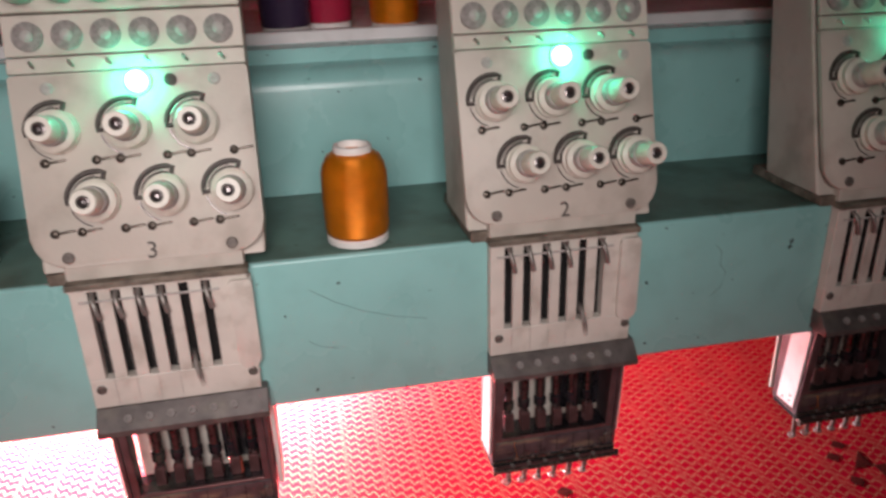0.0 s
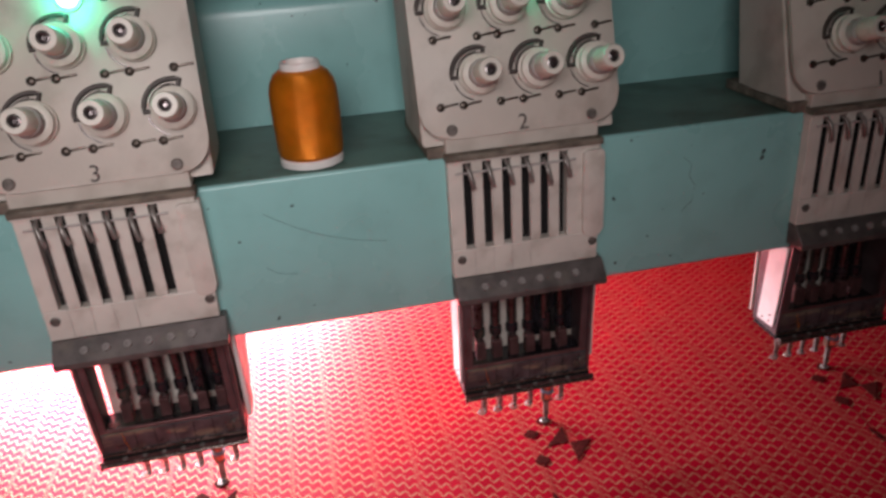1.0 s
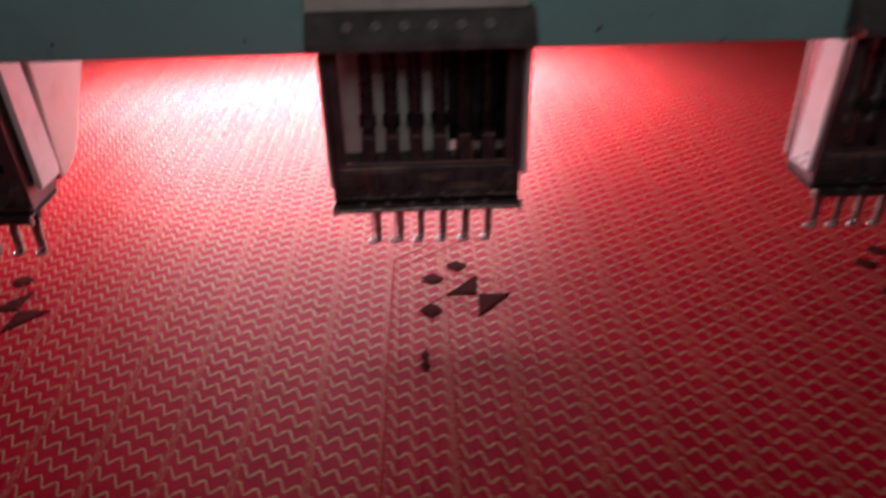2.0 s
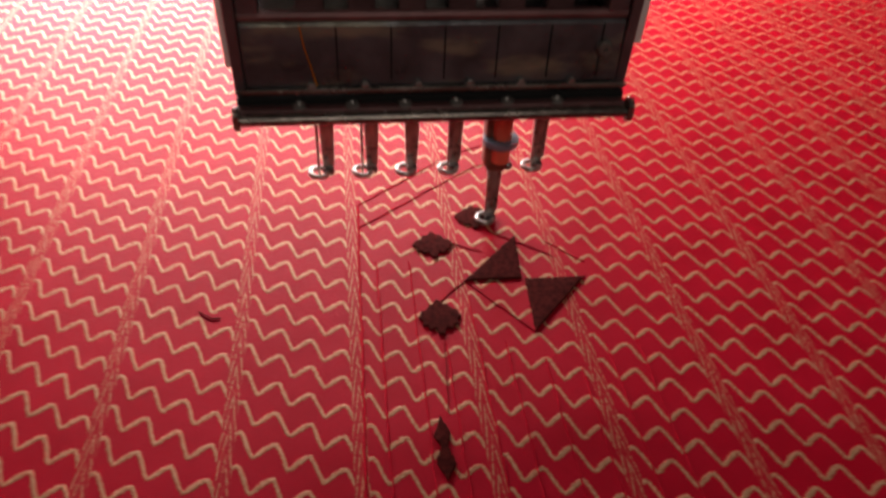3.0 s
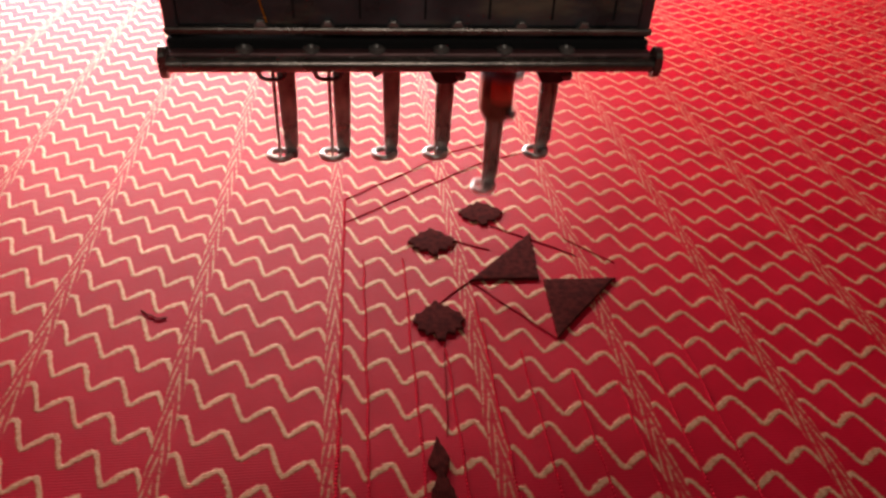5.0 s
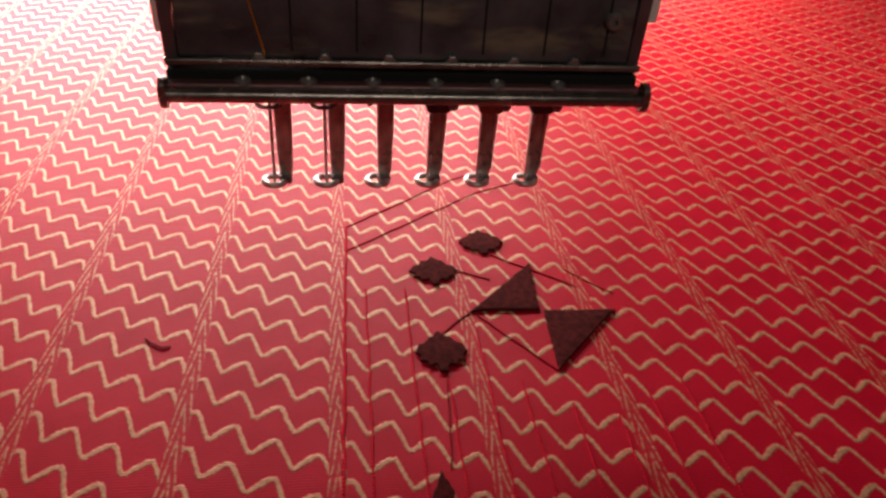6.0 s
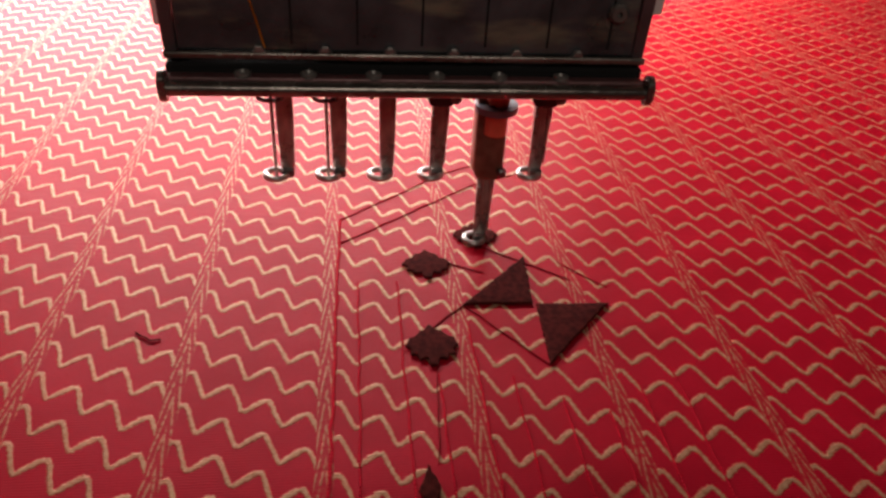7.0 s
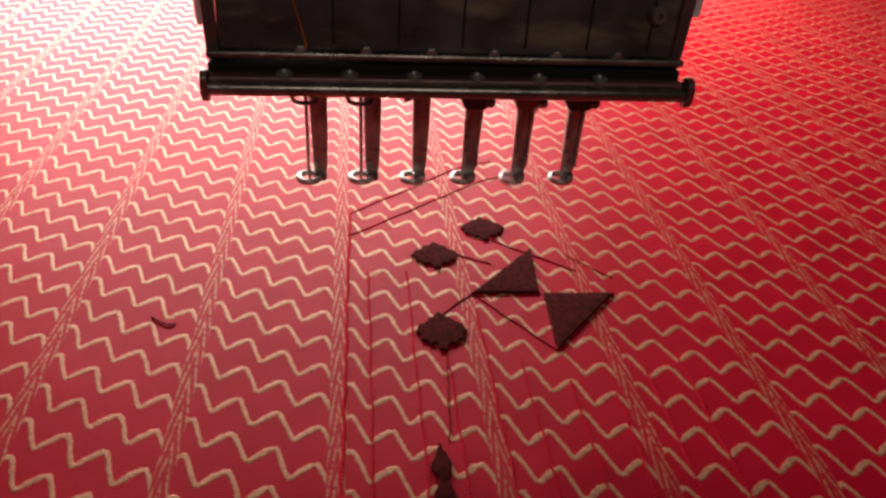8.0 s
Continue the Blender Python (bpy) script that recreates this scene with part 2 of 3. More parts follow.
def tube(points, r, seg=8, bm=None, closed=False):
    bm = bm or bmesh.new()
    pts = [Vector(p) for p in points]
    n = len(pts)
    rings = []
    for i, p in enumerate(pts):
        a, c = (pts[i - 1], pts[(i + 1) % n]) if closed else (pts[max(i - 1, 0)], pts[min(i + 1, n - 1)])
        q = (c - a).to_track_quat("Z", "Y")
        rings.append([bm.verts.new(p + q @ Vector((r * math.cos(2 * math.pi * k / seg), r * math.sin(2 * math.pi * k / seg), 0))) for k in range(seg)])
    pairs = list(zip(rings, rings[1:])) + ([(rings[-1], rings[0])] if closed else [])
    for a, c in pairs:
        off = 0
        if closed and a is rings[-1]:
            off = min(range(seg), key=lambda s: (a[0].co - c[s].co).length)
        for k in range(seg):
            bm.faces.new((a[k], a[(k + 1) % seg], c[(k + 1 + off) % seg], c[(k + off) % seg]))
    if not closed:
        bm.faces.new(rings[0][::-1])
        bm.faces.new(rings[-1])
    return bm


def prism(poly, axis, a, c, bevel=.0, bm=None):
    """A polygon drawn in the two axes other than axis, drawn out from a to c."""
    bm = bm or bmesh.new()

    def place(p, h):
        return {"x": (h, p[0], p[1]), "y": (p[0], h, p[1]), "z": (p[0], p[1], h)}[axis]
    lo = [bm.verts.new(place(p, a)) for p in poly]
    hi = [bm.verts.new(place(p, c)) for p in poly]
    faces = [bm.faces.new(lo), bm.faces.new(hi[::-1])]
    for i in range(len(poly)):
        faces.append(bm.faces.new((lo[i], hi[i], hi[(i + 1) % len(poly)], lo[(i + 1) % len(poly)])))
    if bevel:
        rim = list({e for f in faces[:2] for e in f.edges})
        bmesh.ops.bevel(bm, geom=rim, offset=bevel, segments=2, affect="EDGES", profile=.5)
    return bm


def rounded(x0, x1, z0, z1, r_low, r_top=.002, n=8):
    pts = []
    for cx, cz, r, a0 in ((x1 - r_low, z0 + r_low, r_low, -90), (x1 - r_top, z1 - r_top, r_top, 0),
                          (x0 + r_top, z1 - r_top, r_top, 90), (x0 + r_low, z0 + r_low, r_low, 180)):
        for k in range(n + 1):
            a = radians(a0 + 90 * k / n)
            pts.append((cx + r * math.cos(a), cz + r * math.sin(a)))
    return pts


def writing(text, size, depth=.0004):
    cu = bpy.data.curves.new("number", "FONT")
    cu.body, cu.size, cu.extrude, cu.align_x, cu.align_y = text, size, depth, "CENTER", "CENTER"
    ob = new("number", cu)
    mesh = bpy.data.meshes.new_from_object(ob.evaluated_get(bpy.context.evaluated_depsgraph_get()))
    bpy.data.objects.remove(ob)
    bpy.data.curves.remove(cu)
    return mesh


# ---- setting ----
def setting(name, bm, material, label, category):
    return tagged(part(name, bm, material, None), label, category, kind="structure")


setting("floor", box(-2.6, 3.0, -2.6, 2.6, -.95, -.85, 0), M_FLOOR, "grey cement workshop floor under the machine", "floor")
setting("wall_north", box(-2.6, 3.0, 2.6, 2.7, -.85, 1.95, 0), M_WALLROOM, "plain plaster wall behind the machine", "wall")
setting("wall_south", box(-2.6, 3.0, -2.7, -2.6, -.85, 1.95, 0), M_WALLROOM, "plain plaster wall facing the machine", "wall")
setting("wall_west", box(-2.7, -2.6, -2.6, 2.6, -.85, 1.95, 0), M_WALLROOM, "plain plaster side wall of the workshop", "wall")
setting("wall_east", box(3.0, 3.1, -2.6, 2.6, -.85, 1.95, 0), M_WALLROOM, "plain plaster side wall of the workshop", "wall")
setting("ceiling", box(-2.6, 3.0, -2.6, 2.6, 1.95, 2.05, 0), M_WALLROOM, "plain white plaster ceiling", "ceiling")

# unseen fitting, added to carry the light that stands for the room
fill_panel = thing("fill_panel", PANEL_AT, "unseen white panel lamp added for the room light on the machine", "lamp")
part("housing", box(-.20, .20, -.14, .14, .004, .05, .004), M_RAIL, fill_panel)
for rx in (-.2, .2):
    part("hanger", rod((rx, .1, .05), (rx, 1.16, .50), .004), M_DSTEEL, fill_panel)


# ---- machine frame ----
frame_thing = thing("embroidery_machine", pose(0, 0, 0), "teal painted steel body of the embroidery machine", "embroidery machine")
X0, X1 = -.95, 1.25
part("beam_front", box(X0, X1, BEAM_FRONT, BEAM_FRONT + .006, BEAM_LOW, BEAM_TOP, .0025, seg=3), M_TEAL, frame_thing, "teal enamel beam front with scratches", smooth=40)
part("beam_top", box(X0, X1, BEAM_FRONT + .0065, WALL_Y + .06, BEAM_TOP - .006, BEAM_TOP - .0006, .0008), M_TEAL_SHADE, frame_thing, "dusty teal top of the beam, darkened for shade")
part("beam_underside", box(X0, X1, BEAM_FRONT + .0065, WALL_Y + .06, BEAM_LOW, BEAM_LOW + .006, .0008), M_TEAL, frame_thing)
# back panel: upright, then bent back to the rail
back = [(WALL_Y, BEAM_TOP), (WALL_Y, .384), (WALL_Y + .0025, .394), (WALL_Y + .010, .402), (.202, .4095), (.202, .4170), (WALL_Y + .030, .4170), (WALL_Y + .030, BEAM_TOP)]
part("back_panel", prism(back, "x", X0, X1), M_TEAL, frame_thing, "glossy teal back panel with a bent top edge", smooth=50)
part("thread_shelf_front", box(X0, X1, .188, .2035, .4085, .4280, .002), M_RAIL, frame_thing, "white painted front rail of the thread shelf")
part("thread_shelf", box(X0, X1, .204, .52, .413, .420, .001), M_RAIL, frame_thing)
def scratch(points):
    return tube([(x, BEAM_FRONT + .0001, z) for x, z in points], .00028, 5)


M_SCRATCH = mat("scratched_paint", (.09, .17, .16), .6, 0, .2, 300, 0)
for pts in ([(.440, .262), (.447, .255), (.446, .244), (.452, .236), (.450, .222), (.441, .214)],
            [(.100, .262), (.118, .250), (.140, .239), (.165, .231), (.190, .226)],
            [(.096, .218), (.104, .212), (.118, .209)], [(-.205, .246), (-.188, .240), (-.160, .238)]):
    part("scratch", scratch(pts), M_SCRATCH, frame_thing, "thin scratch in the paint")
for sx in (X0 + .02, X1 - .02):
    part("upright", box(sx - .03, sx + .03, .06, .17, -.05, BEAM_LOW - .0005, .003), M_TEAL, frame_thing)
for sx in (X0 + .02, X1 - .02):
    part("shelf_post", box(sx - .02, sx + .02, .30, .36, -.05, .4125, .003), M_TEAL, frame_thing)

table = thing("machine_table", pose(0, 0, -.85), "grey laminate table of the machine under the cloth", "table")
part("tabletop", box(-1.1, 1.4, -.72, .95, .77, .80, .003), M_TABLE, table)
for lx in (-1.0, 1.3):
    for ly in (-.6, .8):
        part("leg", box(lx - .03, lx + .03, ly - .03, ly + .03, 0, .77, .003), M_TABLE, table)

lamp_thing = thing("work_lamp", WORK_AT, "white strip work lamp fixed under the thread shelf", "lamp")
part("housing", box(-.27, .27, -.03, .03, .002, .022, .003), M_WHITE, lamp_thing)
part("bracket", box(-.01, .01, .0, .006, .022, .30, .001), M_BRACKET, lamp_thing)


# ---- brocade cloth with embroidery ----
def build_cloth():
    bm = bmesh.new()
    nx, ny = 60, 44
    cx0, cx1, cy0, cy1 = -1.0, 1.3, -.62, .85
    top = [[None] * (ny + 1) for _ in range(nx + 1)]
    for i in range(nx + 1):
        for j in range(ny + 1):
            x, y = cx0 + (cx1 - cx0) * i / nx, cy0 + (cy1 - cy0) * j / ny
            far = min(1.0, max(0.0, (abs(y + .02) - .12) / .3))
            z = -.0002 + .0035 * far * (noise.noise(Vector((x * 4, y * 4, 0))) - .3)
            top[i][j] = bm.verts.new((x, y, z))
    for i in range(nx):
        for j in range(ny):
            bm.faces.new((top[i][j], top[i + 1][j], top[i + 1][j + 1], top[i][j + 1]))
    ext = bmesh.ops.extrude_face_region(bm, geom=list(bm.faces))
    for e in ext["geom"]:
        if isinstance(e, bmesh.types.BMVert):
            e.co.z -= .0012
    return bm


cloth = tagged(part("brocade_cloth", build_cloth(), M_BROCADE, None, smooth=60),
               "red brocade cloth with gold wavy lines, being embroidered", "cloth")


def stitched(poly, height=.00045):
    """A raised patch of dense stitches with a rough rim."""
    pts = []
    for (ax, ay), (bx, by) in zip(poly, poly[1:] + poly[:1]):
        n = max(2, int(math.hypot(bx - ax, by - ay) / .0012))
        for k in range(n):
            t = k / n
            pts.append((ax + (bx - ax) * t + random.uniform(-1, 1) * .00022, ay + (by - ay) * t + random.uniform(-1, 1) * .00022))
    cx, cy = sum(p[0] for p in pts) / len(pts), sum(p[1] for p in pts) / len(pts)
    bm = bmesh.new()
    rings = []
    for s, h in ((1.0, -.0012), (1.0, height * .55), (.93, height), (.5, height * 1.25)):
        rings.append([bm.verts.new((cx + (x - cx) * s, cy + (y - cy) * s, h)) for x, y in pts])
    mid = bm.verts.new((cx, cy, height * 1.3))
    for a, c in zip(rings, rings[1:]):
        for k in range(len(pts)):
            bm.faces.new((a[k], a[(k + 1) % len(pts)], c[(k + 1) % len(pts)], c[k]))
    for k in range(len(pts)):
        bm.faces.new((rings[-1][k], rings[-1][(k + 1) % len(pts)], mid))
    bm.faces.new(rings[0][::-1])
    return bm


def leaf_poly(w, h):
    """A little fan-shaped leaf with a point at the top and a stem below."""
    side = [(0, .5), (.12, .36), (.22, .35), (.30, .21), (.42, .16), (.5, -.02), (.41, -.12), (.43, -.22), (.30, -.25), (.27, -.36), (.12, -.32), (.07, -.5)]
    half = [(x * w, y * h) for x, y in side]
    return half + [(-x, y) for x, y in half[:0:-1]]


def threadline(points, r=.00035, wob=.0003):
    pts = []
    for (ax, ay), (bx, by) in zip(points, points[1:]):
        n = max(2, int(math.hypot(bx - ax, by - ay) / .006))
        for k in range(n):
            t = k / n
            pts.append((ax + (bx - ax) * t + random.uniform(-wob, wob), ay + (by - ay) * t + random.uniform(-wob, wob), -r * .5))
    pts.append((*points[-1], -r * .5))
    return tube(pts, r, 6)


def embroidery(dx):
    def at(poly, px=0, py=0):
        return [(x + px + dx, y + py) for x, y in poly]
    # cloth at rest: the last place less its shift
    part("embroidered_triangle", stitched(at([(.0343, -.0183), (.0118, -.0421), (.0322, -.0424)])), M_BROWN, cloth, "dark maroon stitched triangle")
    part("embroidered_triangle", stitched(at([(.0548, -.0429), (.0333, -.0427), (.0318, -.0682)])), M_BROWN, cloth, "dark maroon stitched triangle")
    part("embroidered_leaf", stitched(at(leaf_poly(.0150, .0150), .0203, -.0055)), M_BROWN, cloth, "dark maroon stitched leaf")
    part("embroidered_leaf", stitched(at(leaf_poly(.0150, .0150), .0028, -.0215)), M_BROWN, cloth, "dark maroon stitched leaf")
    part("embroidered_leaf", stitched(at(leaf_poly(.0142, .0168), .0012, -.0590)), M_BROWN, cloth, "dark maroon stitched leaf")
    part("embroidered_bud", stitched(at([(.0, .008), (.0026, .001), (.0012, -.003), (.0030, -.009), (0, -.014), (-.0026, -.008), (-.001, -.003), (-.0024, .001)], -.0035, -.107)), M_BROWN, cloth, "dark maroon stitched bud")
    for line in ([(.0100, -.0215), (.0200, -.0265)], [(.0118, -.0421), (.0020, -.052)], [(.0118, -.0421), (.0318, -.0682)],
                 [(.0225, -.013), (.0460, -.0310)], [(.0018, -.068), (-.0010, -.099)]):
        part("jump_thread", threadline([(x + dx, y) for x, y in line], .00016), M_JUMP, cloth, "dark jump thread between motifs")


for _, k in HEADS:
    embroidery(k * HEAD)
for line in ([(-.0276, -.62), (-.0272, -.25), (-.0240, .004)], [(-.0240, .0045), (.0150, .0376), (.031, .045)], [(-.0246, -.0098), (.0245, .0286), (.040, .036)],
             [(-.0185, -.62), (-.0185, -.03)], [(-.0070, -.62), (-.0068, -.03)], [(.0030, -.62), (.0018, -.07)],
             [(.0128, -.62), (.0122, -.05)], [(.0222, -.62), (.0212, -.072)], [(.0330, -.62), (.0325, -.08)], [(.0436, -.62), (.0430, -.085)], [(.0545, -.62), (.0535, -.075)], [(.0655, -.62), (.0640, -.07)],
             [(.0445, -.0218), (.0570, -.035)]):
    part("loose_thread", threadline(line, .00042 if line[0][0] == -.0276 else .00028 if line[0][1] < -.6 else .00018), M_REDTH, cloth, "dark red loose thread lying along the cloth")
part("lint", tube([(-.0775, -.0505, 0), (-.0755, -.0525, .0001), (-.0745, -.0528, .0001), (-.073, -.0542, .0001), (-.0705, -.0538, 0)], .0002, 6), M_BROWN, cloth, "dark tuft of thread lint")

# ---- embroidery head ----
TILT = Matrix.Translation((0, -.0370, .3093)) @ Matrix.Rotation(-math.atan(.30), 4, "X")


def knob(parent, x, z):
    """Thread tension knob: stacked discs, a spring, a cap with a dark socket, and a wire check spring."""
    m = TILT @ Matrix.Translation((x, -.0045, z)) @ Matrix.Rotation(radians(90), 4, "X")
    k = part("tension_knob", lathe(((.0145, 0), (.0150, .001), (.0150, .004), (.0128, .005), (.0128, .0075), (.0142, .0085), (.0142, .011), (.0118, .0125), (.0100, .0128)), 28), M_KNOB, parent, "ivory thread tension knob", m, 35)
    part("spring_sleeve", lathe(((.0100, .0128), (.0096, .0165), (.0102, .0170), (.0096, .0205), (.0080, .0212), (.0080, .0215)), 22), M_WASHER, k, "grey tension sleeve", None, 35)
    part("cap", lathe(((.0080, .0215), (.0088, .0222), (.0090, .0260), (.0086, .0385), (.0078, .0400), (.0044, .0400), (.0040, .0350)), 26), M_KNOB, k, "white ribbed cap", None, 35)
    part("cap_screw", lathe(((.0039, .0350), (.0039, .0388), (.0026, .0392), (.0012, .0380)), 14), M_DSTEEL, k, "dark socket screw", None, 35)
    turn = [radians(a) for a in range(72, 190, 10)]
    part("check_spring", tube([(.0172 * math.cos(a), .0172 * math.sin(a), .0022) for a in turn[2:-2]], .0013, 8), M_LEVER, k, "curved steel check spring", None, 60)
    loop = [(.0200 * math.cos(a), .0200 * math.sin(a), .0014) for a in turn] + [(.0146 * math.cos(a), .0146 * math.sin(a), .0014) for a in turn[::-1]]
    part("slot_rim", tube(loop, .0018, 6, None, True), M_INK, k, "dark rim of the curved slot", None, 60)
    part("wire", tube([(.0185 * math.cos(radians(a)), .0185 * math.sin(radians(a)), .0010) for a in range(190, 262, 9)], .0005, 6), M_DSTEEL, k, "thin bent wire", None, 60)
    return k


def screw(parent, x, y, z, r=.0034, m=None, material=None):
    b = lathe(((r, 0), (r, .0010), (r * .75, .0018), (r * .3, .0018), (r * .25, .0008)), 14)
    place = (m or Matrix()) @ Matrix.Translation((x, y, z)) @ Matrix.Rotation(radians(90), 4, "X")
    return part("screw", b, material or M_SCREW, parent, "", place, 35)


def eyelet(parent, x, z):
    """Thread eyelet: a small dark ring with a pin."""
    b = lathe(((.0030, 0), (.0032, .0012), (.0024, .0026), (.0008, .0032)), 12)
    tube([(.0026, .0002, .0010), (.0070, .0008, .0012), (.0100, .0012, .0012), (.0135, .0014, .0006)], .0009, 6, b)
    return part("thread_eyelet", b, M_EYE, parent, "", TILT @ Matrix.Translation((x, -.0042, z)) @ Matrix.Rotation(radians(90), 4, "X"), 35)


def presser(parent, x, i):
    """Presser foot: tapered shank with a ring at its toe; the first ones hang in wire loops, the others in a dark clamp."""
    down = i == 4
    sh = .0 if i < 2 else -.0012
    if i < 3:
        outline = [(-.0008, .0690), (.0048, .0690), (.0046, .0400), (.0042, .0275), (.0034, .0246), (.0012, .0240), (.0002, .0262), (-.0002, .0400)]
    else:
        outline = [(-.0006, .0690), (.0052, .0690), (.0049, .0440), (.0040, .0275), (.0034, .0246), (.0012, .0240), (.0004, .0270), (-.0002, .0440)]
    b = prism([(px + sh, pz) for px, pz in outline], "y", -.0012, .0012, .0005)
    foot = part("presser_foot", b, M_FOOT, parent, "oiled grey steel presser foot with a ring", pose(x, -.0045, 0), 40)
    ring = [(-.0012 + .0031 * math.cos(2 * math.pi * k / 18), -.0020 + .0031 * math.sin(2 * math.pi * k / 18), .0246) for k in range(18)]
    part("ring", tube(ring, .00095, 8, None, True), M_RING, foot, "bright ring end", None, 60)
    part("toe", prism(rounded(.0002 + sh, .0040 + sh, .0236, .0262, .0008, .0008, 3), "y", -.0026, .0014, .0004), M_DSTEEL, foot, "worn toe of the foot", None, 40)
    if i >= 3:
        # raised cheeks either side of a groove
        for gx in (.0003, .0032):
            part("cheek", prism([(gx + sh, .0650), (gx + .0014 + sh, .0650), (gx + .0011 + sh, .0285), (gx + .0003 + sh, .0285)], "y", -.0022, -.0011, .0003), M_FOOT, foot, "", None, 40)
        cl = [(-.0026, .0740), (.0068, .0740), (.0068, .0505), (.0056, .0482), (.0050, .0470), (-.0006, .0470), (-.0014, .0482), (-.0026, .0505)]
        c = part("clamp", prism([(px + sh, pz) for px, pz in cl], "y", -.0036, .0030, .0009), M_BROWNED if down else M_BLACK, foot, "browned clamp above the shank" if down else "dark clamp above the shank", None, 40)
        part("clamp_screw", lathe(((.0015, 0), (.0015, .0016), (.0007, .0022)), 12), M_DSTEEL, c, "", pose(.0062 + sh, -.0030, .0500, 90), 35)
    elif i < 2:
        loop = [(-.0050, .0600), (-.0050, .0506), (-.0044, .0492), (-.0030, .0486), (.0004, .0486), (.0018, .0492), (.0022, .0506), (.0022, .0600)]
        part("wire_loop", tube([(px, -.0030, pz) for px, pz in loop], .0007, 8), M_DSTEEL, foot, "dark square wire loop", None, 60)
    else:
        part("hook", tube([(-.0042, -.0022, .0600), (-.0042, -.0024, .0520), (-.0036, -.0026, .0494), (-.0026, -.0026, .0502), (-.0024, -.0024, .0530)], .0008, 8), M_DSTEEL, foot, "small dark hook", None, 60)
    if i != 2:
        part("needle", rod((-.0012, -.002, .0520 if i < 2 else .0440), (-.0012, -.002, .0235), .0006, 8, None, .0004), M_FOOT, foot, "", None, 40)
    return foot


def build_head():
    h = thing("embroidery_unit", pose(0, 0, 0), "cream six-needle embroidery unit with tension knobs and green lamp", "embroidery unit", "embroidery units on the beam")
    cx0, cx1 = -.083, .073
    # body behind the tilted cover
    body = [(-.0330, .2975), (.020, .2975), (.0400, .2975), (.0780, .520), (.0920, .590), (-.0330 + .30 * .28, .580)]
    part("body", prism(body, "x", cx0 + .0015, cx1 - .0015, .002), M_BEIGE, h, "cream enamelled housing")
    part("base_strip", prism([(-.036, .2884), (.064, .2884), (.064, .2970), (-.036, .2970)], "x", cx0 + .004, cx1 - .018, .0008), M_GRIME, h, "grimy brown strip under the housing")
    part("cover", prism(rounded(cx0, cx1, -.0065, .1245, .022), "y", -.0045, .0, .0013), M_BEIGE, h, "cream tension panel with rounded lower corners", TILT, 40)
    part("guide_strip", box(cx0 + .0005, cx1 - .0005, -.0040, .0, .1255, .1360, .0008), M_BEIGE, h, "", TILT)
    part("upper_panel", box(cx0 + .0005, cx1 - .0005, -.0035, .0, .1370, .1640, .0010), M_BEIGE, h, "", TILT)
    part("roller_panel", box(cx0 + .0005, cx1 - .0005, -.0060, .0, .1650, .255, .0015), M_BEIGE, h, "", TILT)
    for i in range(6):
        x = -.0665 + i * .0246
        w = part("felt_disc", lathe(((.0098, 0), (.0098, .0022), (.0088, .0028)), 26), M_FELT, h, "grey felt disc", TILT @ Matrix.Translation((x, -.0036, .1495)) @ Matrix.Rotation(radians(90), 4, "X"), 35)
        part("button", lathe(((.0040, .0028), (.0040, .0040), (.0022, .0052)), 16), M_WASHER, w, "", None, 40)
        p = part("thread_roller", lathe(((.0100, 0), (.0100, .006), (.0085, .008), (.0085, .012), (.0115, .014), (.0115, .0200), (.0090, .0220)), 26), M_WASHER, h, "pale thread roller", TILT @ Matrix.Translation((x, -.006, .1800)) @ Matrix.Rotation(radians(90), 4, "X"), 35)
        hook = [(0, 0, 0), (.0004, -.003, .001), (.0016, -.0042, -.0010), (.0030, -.0030, -.0028)]
        part("thread_hook", tube(hook, .0011, 8), M_STEEL, h, "small bright hook", TILT @ Matrix.Translation((x - .001, -.004, .1315)), 60)
    for x in (-.0560, -.0100, .0350):
        knob(h, x, .0860)
    for x in (-.0360, .0090, .0540):
        knob(h, x, .0380)
    for x in (-.0665, -.0335, -.0180, .0130, .0290, .0580):
        eyelet(h, x, .0655)
    for x in (-.0665, -.0490, -.0205, -.0030, .0250, .0430):
        eyelet(h, x, .0172)
    led = part("led", lathe(((.0068, 0), (.0068, .004), (.0060, .0074), (.0040, .0096), (.0012, .0106)), 20), M_LED, h, "glowing green lamp", TILT @ Matrix.Translation((-.0010, -.0045, .1165)) @ Matrix.Rotation(radians(90), 4, "X"), 60)
    part("bezel", lathe(((.0090, 0), (.0090, .0016), (.0076, .0020)), 20), M_WASHER, led, "", None, 35)
    part("sensor", lathe(((.0042, 0), (.0042, .0025), (.0030, .0030)), 16), M_INK, h, "dark round switch", TILT @ Matrix.Translation((.0210, -.0045, .1165)) @ Matrix.Rotation(radians(90), 4, "X"), 35)
    for x, z in ((-.0590, .1150), (.0500, .1155), (-.0600, .0), (.0493, .0)):
        screw(h, x, -.0045, z, .0042, TILT, M_WASHER if z > .1 else M_SCREW)
    # neck and ledge
    part("neck", box(-.0655, .0555, -.0405, -.012, .2925, .3060, .0010), M_BEIGE, h)
    part("ledge", box(-.0670, .0580, -.0470, -.0332, .2872, .2920, .0008), M_GRIME, h, "grimy ledge above the needle case")
    # needle case with six slots
    sx = [-.012 + (i - 2.5) * PITCH for i in range(6)]
    f, bk, z0, z1 = -.0430, -.0335, .1885, .2868
    edges = [-.0655] + [e for s in sx for e in (s - .0032, s + .0032)] + [.0560]
    b = bmesh.new()
